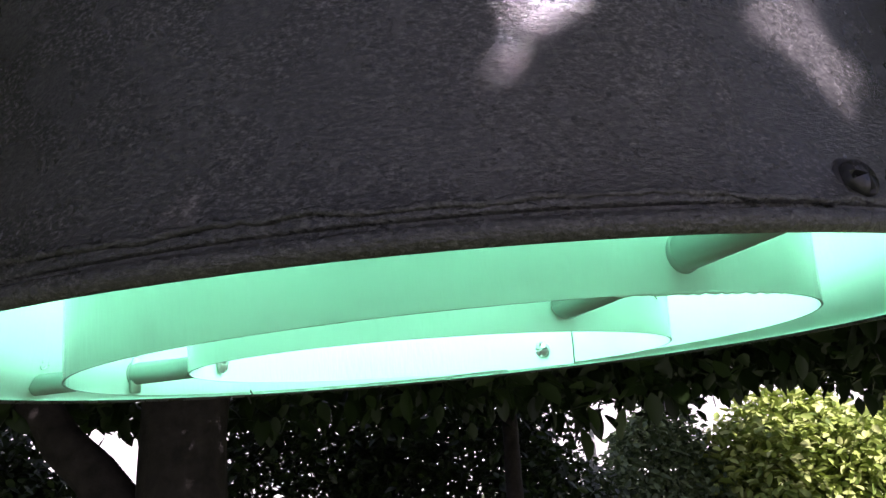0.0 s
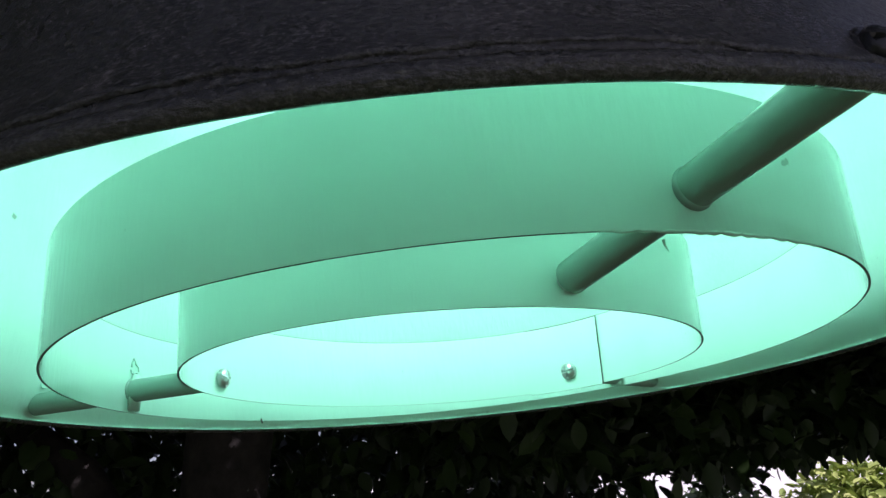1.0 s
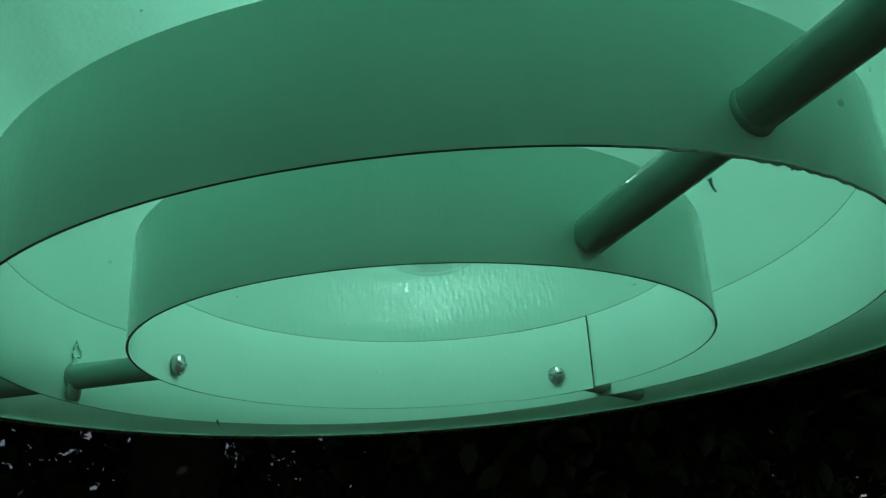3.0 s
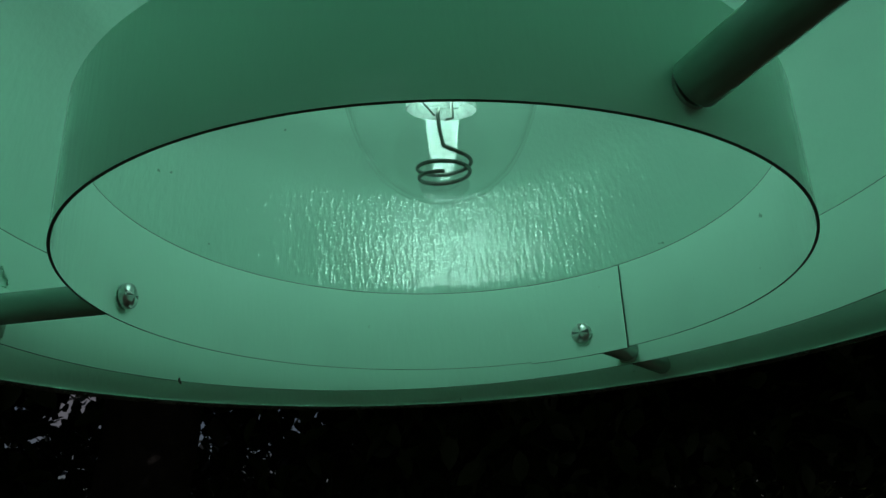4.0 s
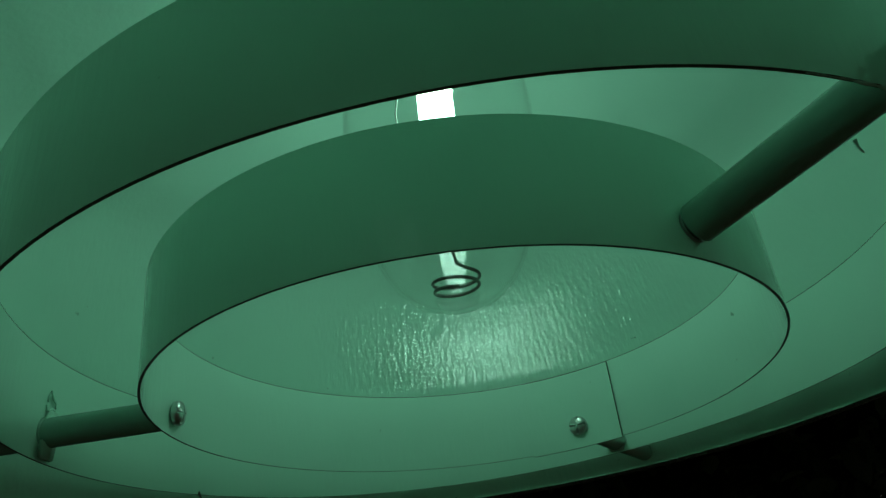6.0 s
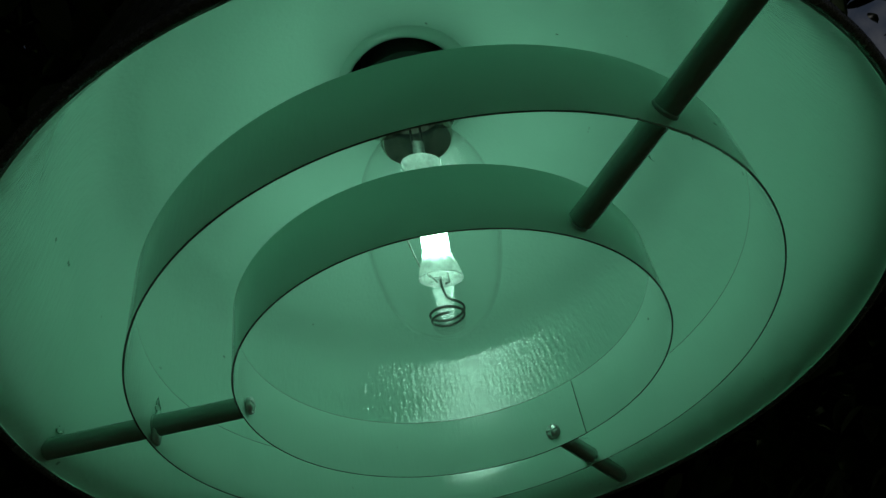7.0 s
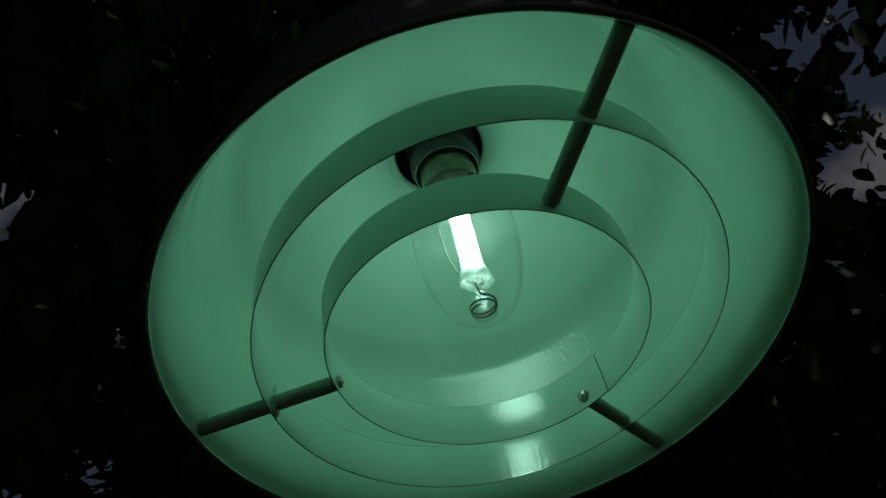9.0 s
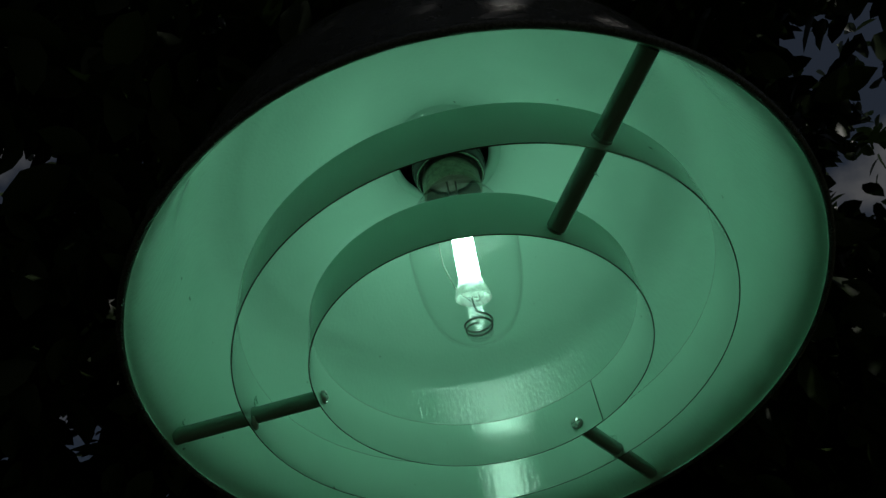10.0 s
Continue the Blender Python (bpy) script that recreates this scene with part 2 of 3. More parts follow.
def shade_centre(z):
    k = max(0.0, min(1.0, z / TOP_Z))
    return (SHADE_AT[0] + (TOP_AT[0] - SHADE_AT[0]) * k, SHADE_AT[1] + (TOP_AT[1] - SHADE_AT[1]) * k)


def build_shade():
    # outer skin from rim to the top opening, then the inner skin back down
    outer = [(RS + 0.0022, ZS + 0.0020), (RS - 0.0004, ZS + 0.0050), (RS + 0.0003, ZS + 0.0066), (RS - 0.0030, 0.016), (RS - 0.0070, 0.032), (RS - 0.0098, 0.050), (RS - 0.0116, 0.068), (RS - 0.0128, 0.085),
             (RS - 0.0145, 0.100), (RS - 0.0165, 0.112), (RS - 0.0198, 0.126), (RS - 0.0240, 0.139), (RS - 0.0295, 0.149), (RS - 0.0380, 0.158), (RS - 0.0485, 0.166), (RS - 0.0590, 0.175), (RS - 0.0725, 0.185), (RS - 0.0900, 0.197),
             (RS - 0.1100, 0.211), (RS - 0.1320, 0.227), (RS - 0.1530, 0.241), (RS - 0.1660, 0.248), (0.043, TOP_Z)]
    inner = [(0.043, TOP_Z - 0.002)] + [(r - 0.0016, z - 0.0012) for r, z in outer[-2:2:-1]] + [(RS - 0.0003, ZS + 0.0030), (RS - 0.0002, ZS + 0.0006)]

    def smooth_line(pts, per=5):
        out = []
        for i in range(len(pts) - 1):
            p0, p1, p2, p3 = pts[max(i - 1, 0)], pts[i], pts[i + 1], pts[min(i + 2, len(pts) - 1)]
            for s in range(per):
                t = s / per
                out.append(tuple(0.5 * (2 * p1[c] + (p2[c] - p0[c]) * t + (2 * p0[c] - 5 * p1[c] + 4 * p2[c] - p3[c]) * t * t
                                        + (3 * p1[c] - p0[c] - 3 * p2[c] + p3[c]) * t ** 3) for c in (0, 1)))
        out.append(pts[-1])
        return out
    a, b = smooth_line(outer), smooth_line(inner)
    bm = lathe(a + b, 160, shade_centre, SHADE_TILT, close=True)
    ob = part("shade", bm, [BLACK, ENAMEL], lamp, "domed shade, black textured outside and white enamel inside")
    n_out = len(a)
    for i, f in enumerate(ob.data.polygons):
        f.material_index = 0 if i // 160 < n_out else 1
    sharp_edges(ob, 50)
    # rolled bead on the rim
    bead = []
    for k in range(12):
        t = 2 * math.pi * k / 12
        bead.append((RS + 0.0022 + 0.0021 * math.cos(t), ZS + 0.0014 + 0.0024 * math.sin(t)))
    part("rim_bead", lathe(bead, 160, shade_centre, SHADE_TILT, close=True), BLACK, lamp, "rolled black rim")


def build_rim_paint():
    """Ragged ridge where the textured paint ends above the rolled rim."""
    rnd = random.Random(8)
    cx, cy = shade_centre(0.01)
    pts, rad, drift = [], [], 0.0
    steps = 520
    for k in range(steps + 1):
        a = 2 * math.pi * k / steps
        drift = 0.85 * drift + rnd.uniform(-0.00055, 0.00055)
        r = RS - 0.0003 - 0.35 * drift
        x, y = r * math.cos(a), r * math.sin(a)
        pts.append((cx + x, cy + y, ZS + 0.0082 + drift + 0.0010 * math.sin(2 * a + 0.6) + SHADE_TILT[0] * x + SHADE_TILT[1] * y))
        rad.append(0.00055 + rnd.uniform(0.0, 0.00055))
    part("rim_paint", tube_along(pts, rad, 7), BLACK, lamp, "ragged thick edge of the black paint")


def ring_strip(name, rb, rt, zb, zt, at, tilt, oval, a0=0.0, a1=360.0, thick=0.0008, steps=180, label="", waves=0.0):
    """A sheet-metal hoop with real thickness; the cut edges are bare."""
    bm = bmesh.new()
    whole = abs(a1 - a0) > 359.9
    count = steps if whole else max(4, int(steps * (a1 - a0) / 360))
    hs = [0.0, 0.33, 0.66, 0.992, 1.0]
    cols = []
    for k in range(count if whole else count + 1):
        a = radians(a0 + (a1 - a0) * k / count)
        col = []
        for side in (0, 1):
            for h in (hs if side == 0 else hs[::-1]):
                r = rb + (rt - rb) * h + oval[0] * math.cos(2 * a) + oval[1] * math.sin(2 * a)
                r += thick * (0.5 if side == 0 else -0.5) + waves * math.sin(5 * a + 1) * 0.4
                x, y = r * math.cos(a), r * math.sin(a)
                col.append(bm.verts.new((at[0] + x, at[1] + y, zb + (zt - zb) * h + tilt[0] * x + tilt[1] * y)))
        cols.append(col)
    m = len(hs) * 2
    pairs = [(cols[i], cols[(i + 1) % len(cols)]) for i in range(len(cols) if whole else len(cols) - 1)]
    for a, b in pairs:
        for j in range(m):
            f = bm.faces.new((a[j], b[j], b[(j + 1) % m], a[(j + 1) % m]))
            f.material_index = 1 if j in (len(hs) - 1, len(hs), m - 1) else 0
    if not whole:
        for c in (cols[0], cols[-1]):
            bm.faces.new(c).material_index = 1
    ob = part(name, bm, [RING_PAINT, EDGE], lamp, label)
    sharp_edges(ob, 40)
    return ob


def rod_point(r, a):
    k = (r - RI_B) / (RS - RI_B)
    return Vector((r * math.cos(radians(a)), r * math.sin(radians(a)), RODS[a][0] + (RODS[a][1] - RODS[a][0]) * k))


def outer_ring_radius(a):
    """Distance from the lamp's middle to the outer ring."""
    b = radians(a)
    return RO_B + OUTER_OVAL[0] * math.cos(2 * b) + OUTER_OVAL[1] * math.sin(2 * b) + OUTER_AT[0] * math.cos(b) + OUTER_AT[1] * math.sin(b)


def wall_radius(a):
    """Distance from the lamp's middle to the outer skin of the shade at the height of the rod."""
    ca, sa = math.cos(radians(a)), math.sin(radians(a))
    z = RODS[a][1] - (SHADE_TILT[0] * ca + SHADE_TILT[1] * sa) * RS
    return RS + 0.0003 - 0.0033 * (z - 0.0087) / 0.0073 + SHADE_AT[0] * ca + SHADE_AT[1] * sa


def screw_head(name, at, way, radius, mat, parent, label):
    """Domed cross-slot head that faces along way."""
    bm = bmesh.new()
    rings = [(1.0, -0.2), (1.0, 0.12), (0.92, 0.27), (0.72, 0.40), (0.42, 0.48), (0.0, 0.50)]
    prev = None
    steps = 24
    for r, h in rings:
        if r == 0:
            v = bm.verts.new((0, 0, h))
            cur = [v] * steps
        else:
            cur = []
            for k in range(steps):
                a = 2 * math.pi * k / steps
                hh = h
                if 0.3 < r < 0.9 and k % 6 == 0:
                    hh = h - 0.32
                cur.append(bm.verts.new((r * math.cos(a), r * math.sin(a), hh)))
        if prev:
            for k in range(steps):
                k2 = (k + 1) % steps
                vs = [prev[k], prev[k2], cur[k2], cur[k]]
                if vs[2] is vs[3]:
                    vs = vs[:3]
                bm.faces.new(vs)
        else:
            bm.faces.new(cur[::-1])
        prev = cur
    q = Vector(way).to_track_quat("Z", "Y").to_matrix().to_4x4()
    bmesh.ops.transform(bm, matrix=Matrix.Translation(at) @ q @ Matrix.Diagonal((radius, radius, radius, 1)), verts=bm.verts[:])
    ob = part(name, bm, mat, parent, label)
    sharp_edges(ob, 30)
    return ob


def build_rods():
    for a in RODS:
        p0, p1 = rod_point(RI_B + 0.0006, a), rod_point(wall_radius(a) - 0.0014, a)
        steps = 8
        pts = [p0.lerp(p1, k / steps) for k in range(steps + 1)]
        rod = part("rod", tube_along(pts, ROD_R, 28), ROD_PAINT_SHADED, lamp, "white painted spacer rod, toned darker for shade")
        sharp_edges(rod, 40)
        out = Vector((math.cos(radians(a)), math.sin(radians(a)), 0))
        screw_head("screw", rod_point(RI_B - 0.0012, a), -out, 0.0046, STEEL, rod, "cross-slot plated screw")
        at = rod_point(wall_radius(a) + 0.0014, a)
        side = Vector((out[1], -out[0], 0)) * 0.0035
        washer = lathe([(0.0034, -0.0004), (0.0056, -0.0004), (0.0058, 0.0002), (0.0054, 0.0007), (0.0034, 0.0009)], 28, close=True)
        turn = (out + Vector((0, 0, 0.25))).to_track_quat("Z", "Y").to_matrix().to_4x4()
        bmesh.ops.transform(washer, matrix=Matrix.Translation((at[0] + side[0] - out[0] * 0.0012, at[1] + side[1] - out[1] * 0.0012, at[2] - 0.002)) @ turn, verts=washer.verts[:])
        part("washer", washer, BLACK_BOLT, rod, "black painted washer")
        screw_head("bolt", (at[0] + side[0], at[1] + side[1], at[2] - 0.002), out + Vector((0, 0, 0.25)), 0.0046, BLACK_BOLT, rod, "black painted bolt head")
        # paint collar where the rod goes through the outer ring
        q = (p1 - p0).normalized()
        mid = rod_point(outer_ring_radius(a) + 0.0006, a)
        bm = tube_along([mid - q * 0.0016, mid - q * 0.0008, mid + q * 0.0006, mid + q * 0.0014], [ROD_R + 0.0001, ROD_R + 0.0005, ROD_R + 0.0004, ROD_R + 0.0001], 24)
        part("paint_collar", bm, ROD_PAINT_SHADED, rod)


def build_rings():
    ring_strip("outer_ring", RO_B, RO_T, ZO_B, ZO_T, OUTER_AT, OUTER_TILT, OUTER_OVAL, label="wide white louvre ring", waves=0.0006)
    ring_strip("inner_ring", RI_B, RI_T, 0.0, ZI_T, (0, 0), (0, 0), INNER_OVAL, label="narrow white louvre ring")
    ring_strip("overlap_strip", RI_B - 0.0013, RI_T - 0.0013, -0.0009, ZI_T - 0.0006, (0, 0), (0, 0), INNER_OVAL, SEAM_ANGLE, SEAM_ANGLE + 24, 0.0010, 360,
               "overlapping end of the inner ring")
    # crack where the ends of the outer ring meet, under the rod
    a = radians(-72.4)
    r = RO_B + 0.0006
    base = Vector((OUTER_AT[0] + r * math.cos(a), OUTER_AT[1] + r * math.sin(a), ZO_B + OUTER_TILT[0] * r * math.cos(a)))
    up = [base + Vector((0.0003 * math.sin(9 * k), 0, 0.0008 * k)) for k in range(9)]
    part("seam_gap", tube_along(up, 0.00022, 6), EDGE, lamp, "dark crack at the joint of the outer ring")


def build_paint_runs():
    """Small tabs, drips and crumbs of paint round the rods."""
    for a, w in ((161.15, 0.0075), (43.0, 0.0075)):
        top = rod_point(outer_ring_radius(a) - 0.0004, a)
        t = Vector((-math.sin(radians(a)), math.cos(radians(a)), 0))
        o = Vector((math.cos(radians(a)), math.sin(radians(a)), 0))
        bm = bmesh.new()
        zb = ZO_B + OUTER_TILT[0] * top[0] + 0.0006
        base = Vector((top[0], top[1], 0))
        vs = []
        for dep in (0.0, 0.0022):
            for k, z in ((-0.5, zb), (0.5, zb), (0.62, top[2]), (0.3, top[2] + 0.008), (-0.3, top[2] + 0.008), (-0.62, top[2])):
                vs.append(bm.verts.new(base + t * w * k - o * dep + Vector((0, 0, z))))
        bm.faces.new(vs[:6])
        bm.faces.new(vs[6:][::-1])
        for k in range(6):
            bm.faces.new((vs[k], vs[(k + 1) % 6], vs[6 + (k + 1) % 6], vs[6 + k]))
        bmesh.ops.bevel(bm, geom=bm.edges[:], offset=0.0005, segments=2, affect="EDGES")
        part("tab", bm, RING_PAINT, lamp, "small painted tab on the outer ring")
    rnd = random.Random(5)
    p = rod_point(0.1500, -74.5)
    pts = [p + Vector((0.0030, 0.0, -0.0056)), p + Vector((0.0033, 0.0003, -0.0072)), p + Vector((0.0040, 0.0002, -0.0088))]
    part("paint_drip", tube_along(pts, [0.0005, 0.0003, 0.0002], 8), RING_PAINT, lamp, "hardened thread of paint")
    # ragged lip of paint along the lower edge
    lip = []
    for k in range(40):
        a = radians(-88 + k * 0.75)
        r = RO_B + OUTER_OVAL[0] * math.cos(2 * a) + OUTER_OVAL[1] * math.sin(2 * a) + 0.0006 * 0.4 * math.sin(5 * a + 1)
        x, y = r * math.cos(a), r * math.sin(a)
        lip.append((x + OUTER_AT[0], y + OUTER_AT[1], ZO_B + OUTER_TILT[0] * x + OUTER_TILT[1] * y + rnd.uniform(-0.0002, 0.0002)))
    part("paint_lip", tube_along(lip, [(0.00035 + rnd.uniform(0.0, 0.0004)) * math.sin(math.pi * (k + 0.4) / 40) ** 0.5 for k in range(40)], 8), RING_PAINT, lamp, "ragged lip of paint on the ring edge")
    # blistered paint above the rods, on the inner face of the outer ring and on the shade
    for r, a, dz in ((outer_ring_radius(161.15) - 0.0002, 161.15, 0.0115), (wall_radius(161.15) - 0.0058, 161.15, 0.0110), (outer_ring_radius(43.0) - 0.0002, 43.0, 0.0105)):
        p = rod_point(r, a) + Vector((0, 0, dz))
        t = Vector((-math.sin(radians(a)), math.cos(radians(a)), 0))
        loop = []
        for k in range(15):
            b = 2 * math.pi * k / 15
            w = 1 + 0.3 * math.sin(3 * b + a) + rnd.uniform(-0.12, 0.12)
            loop.append(p + t * (0.0026 * w * math.cos(b)) + Vector((0, 0, 0.0032 * w * math.sin(b))))
        part("paint_blister", tube_along(loop, [0.00035 + rnd.uniform(0.0, 0.0003) for k in range(15)], 6), RING_PAINT, lamp, "blistered ring of paint")
    a = 129.0
    q = Vector((RO_B * math.cos(radians(a)) + OUTER_AT[0], RO_B * math.sin(radians(a)) + OUTER_AT[1], ZO_B + OUTER_TILT[0] * RO_B * math.cos(radians(a))))
    part("paint_crumb", tube_along([q + Vector((0, 0, 0.0012)), q, q + Vector((0.001, 0, -0.0018))], [0.0003, 0.0006, 0.0003], 7), EDGE, lamp)


def build_bulb():
    bulb = empty("bulb")
    bulb.matrix_world = BULB_TILT
    bulb.parent = lamp
    tagged(bulb, "lit clear mercury discharge bulb")
    prof = [(0.0, 0.0460), (0.009, 0.0465), (0.018, 0.0500), (0.026, 0.0572), (0.0325, 0.0685), (0.0380, 0.0850), (0.0420, 0.1050), (0.0442, 0.1250), (0.0447, 0.1430),
            (0.0425, 0.1600), (0.0370, 0.1750), (0.0300, 0.1870), (0.0252, 0.1960), (0.0238, 0.2060), (0.0236, 0.2500)]
    fine = []
    for (r0, z0), (r1, z1) in zip(prof, prof[1:]):
        fine += [(r0, z0), ((r0 + r1) / 2 + (0.0004 if r1 > 0.01 and z1 < 0.19 else 0.0), (z0 + z1) / 2)]
    env = part("envelope", lathe(fine + prof[-1:], 72), GLASS, bulb, "clear glass envelope")
    env.visible_shadow = False
    # the inner face of the glass, thicker towards the tip
    inside = [(max(0.0, r - 0.0009), z + 0.0009 + 0.0012 * max(0.0, 1 - r / 0.03)) for r, z in fine]
    part("inner_skin", lathe(inside, 72), GLASS, bulb, "inner face of the glass envelope").visible_shadow = False
    # moulded dimple inside the tip
    dim = [(0.0, 0.0482), (0.0086, 0.0486), (0.0098, 0.0510), (0.0090, 0.0532), (0.0066, 0.0552), (0.0072, 0.0590), (0.0058, 0.0640), (0.0, 0.0650)]
    part("dimple", lathe(dim, 32), TIP_GLASS, bulb, "glass dimple at the tip").visible_shadow = False
    arc0, arc1 = 0.0975, 0.163
    arc = [(0.0, arc0), (0.0066, arc0 + 0.0015), (0.0086, arc0 + 0.006), (0.0086, arc1 - 0.006), (0.0066, arc1 - 0.0015), (0.0, arc1)]
    part("arc_tube", lathe(arc, 24), GLOW, bulb, "glowing arc tube")
    # flared quartz pinches at both ends of the arc tube
    for end, way in ((arc0, -1), (arc1, 1)):
        p = [(0.0090, end - way * 0.006), (0.0094, end), (0.0116, end + way * 0.006), (0.0132, end + way * 0.0145), (0.0126, end + way * 0.0152), (0.0108, end + way * 0.006), (0.0086, end + way * 0.001)]
        bm = lathe(p, 20)
        bmesh.ops.scale(bm, vec=(1.08, 0.75, 1.0), verts=bm.verts[:])
        pinch = part("pinch", bm, MILKY, bulb, "flared quartz end")
        pinch.visible_shadow = False
        blade = bmesh.new()
        bmesh.ops.create_cube(blade, size=1.0)
        bmesh.ops.scale(blade, vec=(0.0165, 0.0042, 0.0130), verts=blade.verts[:])
        bmesh.ops.translate(blade, vec=(0, 0, end + way * 0.0072), verts=blade.verts[:])
        bmesh.ops.bevel(blade, geom=blade.edges[:], offset=0.0012, segments=3, affect="EDGES")
        part("pinch_seal", blade, MILKY, pinch, "flattened milky seal").visible_shadow = False
    # glass stub between the arc tube and the dimple, the support wires and the spring
    stub = [(0.0030, 0.0650), (0.0046, 0.0656), (0.0048, 0.0672), (0.0040, 0.0684), (0.0040, 0.0850), (0.0032, 0.0860)]
    part("glass_stub", lathe(stub, 24), TIP_GLASS, bulb, "short clear glass stub").visible_shadow = False
    part("lead_wire", tube_along([(0.0030, -0.0048, 0.0840), (0.0031, -0.0050, 0.0770), (0.0002, -0.0062, 0.0755)], 0.0006, 8), WIRE, bulb)
    coil = []
    for k in range(60):
        a = 2 * math.pi * (k / 30 - 0.25)
        r = 0.0106 - 0.0012 * (k / 60)
        coil.append((r * math.cos(a), r * math.sin(a), 0.0612 - 0.0078 * k / 60))
    coil = [(-0.0022, -0.0050, 0.0805), (-0.0030, -0.0066, 0.0775), (-0.0030, -0.0075, 0.0720), (-0.0020, -0.0092, 0.0636)] + coil[2:]
    part("spring", tube_along(coil, 0.0008, 8), WIRE, bulb, "coiled wire spring at the tip")
    side = [(-0.0085, 0.0, 0.172), (-0.016, 0.002, 0.164), (-0.0195, 0.003, 0.145), (-0.0185, 0.003, 0.120), (-0.012, 0.001, 0.0920), (-0.0035, -0.002, 0.0790)]
    part("frame_wire", tube_along(side, 0.0004, 8), WIRE, bulb)
    stem = [(0.0, 0.176), (0.004, 0.177), (0.0055, 0.184), (0.0085, 0.196), (0.015, 0.212), (0.019, 0.224)]
    part("stem", lathe(stem, 24), QUARTZ, bulb, "flared glass stem").visible_shadow = False
    for off in (-0.003, 0.003):
        part("mount_wire", tube_along([(off * 0.6, 0.0, 0.160), (off, 0.0, 0.176), (off * 1.3, 0.001, 0.216)], 0.0008, 8), WIRE, bulb)
    blade = bmesh.new()
    bmesh.ops.create_cube(blade, size=1.0)
    bmesh.ops.scale(blade, vec=(0.0085, 0.0030, 0.022), verts=blade.verts[:])
    bmesh.ops.translate(blade, vec=(0, 0, 0.187), verts=blade.verts[:])
    bmesh.ops.bevel(blade, geom=blade.edges[:], offset=0.001, segments=3, affect="EDGES")
    part("stem_press", blade, MILKY, bulb, "pressed glass stem blade").visible_shadow = False
    cap = [(0.0, 0.252), (0.0228, 0.251), (0.0234, 0.228)]
    for k in range(6):
        cap += [(0.0244, 0.230 + 0.004 * k), (0.0237, 0.232 + 0.004 * k)]
    cap += [(0.018, 0.258), (0.0, 0.260)]
    part("screw_base", lathe(cap, 40), BRASS, bulb, "threaded metal lamp base")


def build_socket():
    z0 = 0.222
    prof = [(0.0255, z0), (0.0290, z0 - 0.0012), (0.0312, z0), (0.0318, z0 + 0.003), (0.0318, z0 + 0.030), (0.0335, z0 + 0.032), (0.0335, 0.275), (0.0, 0.277), (0.0, 0.272), (0.0285, 0.270), (0.0255, z0 + 0.01)]
    bm = lathe(prof, 48, close=True)
    bmesh.ops.transform(bm, matrix=BULB_TILT, verts=bm.verts[:])
    s = part("socket", bm, CERAMIC, lamp, "dark glossy ceramic lamp holder")
    sharp_edges(s, 35)
    # bare metal lip at the mouth, and the threaded shell that shows round the neck of the bulb
    lip = lathe([(0.0292 + 0.0011 * math.cos(k * math.pi / 5), z0 - 0.0008 + 0.0011 * math.sin(k * math.pi / 5)) for k in range(10)], 56, close=True)
    bmesh.ops.transform(lip, matrix=BULB_TILT, verts=lip.verts[:])
    part("socket_lip", lip, LIP_METAL, s, "worn bright lip of the lamp holder")
    band = [(0.0322, z0 + 0.009), (0.0330, z0 + 0.0105), (0.0330, z0 + 0.0135), (0.0322, z0 + 0.015)]
    bm = lathe(band, 56)
    bmesh.ops.transform(bm, matrix=BULB_TILT, verts=bm.verts[:])
    part("socket_band", bm, CERAMIC, s)
    shell = [(0.0238, 0.197), (0.0246, 0.1975)]
    for k in range(5):
        shell += [(0.0250, 0.199 + 0.0044 * k), (0.0257, 0.2012 + 0.0044 * k), (0.0250, 0.2030 + 0.0044 * k)]
    bm = lathe(shell + [(0.0240, 0.224)], 56)
    bmesh.ops.transform(bm, matrix=BULB_TILT, verts=bm.verts[:])
    part("threaded_shell", bm, SHELL_METAL, s, "threaded greenish metal shell round the bulb's neck")
    # housing above the opening of the shade
    c = lambda z: TOP_AT
    house = [(0.060, 0.2515), (0.058, 0.290), (0.050, 0.312), (0.030, 0.324), (0.010, 0.328), (0.0, 0.328), (0.0, 0.325), (0.010, 0.325), (0.029, 0.321), (0.047, 0.310), (0.055, 0.289), (0.057, 0.2515)]
    h = part("cap_housing", lathe(house, 48, c, close=True), BLACK, lamp, "black cap over the lamp holder")
    sharp_edges(h, 40)
    # dished edge of the opening, and the small fixing screw beside it
    collar = [(0.0420, 0.2480), (0.0445, 0.2462), (0.0480, 0.2460), (0.0560, 0.2478), (0.0560, 0.2490), (0.0430, 0.2500)]
    part("opening_collar", lathe(collar, 72, c, close=True), ENAMEL, lamp, "white beaded edge of the top opening")
    screw_head("fixing_screw", (0.030, -0.062, 0.2462), (0, 0, -1), 0.0038, STEEL, lamp, "plated fixing screw inside the shade")


build_shade()
build_rim_paint()
build_rings()
build_paint_runs()
build_rods()
build_bulb()
build_socket()

# ---------------------------------------------------------------- ground and trees
GROUND_Z = -1.75


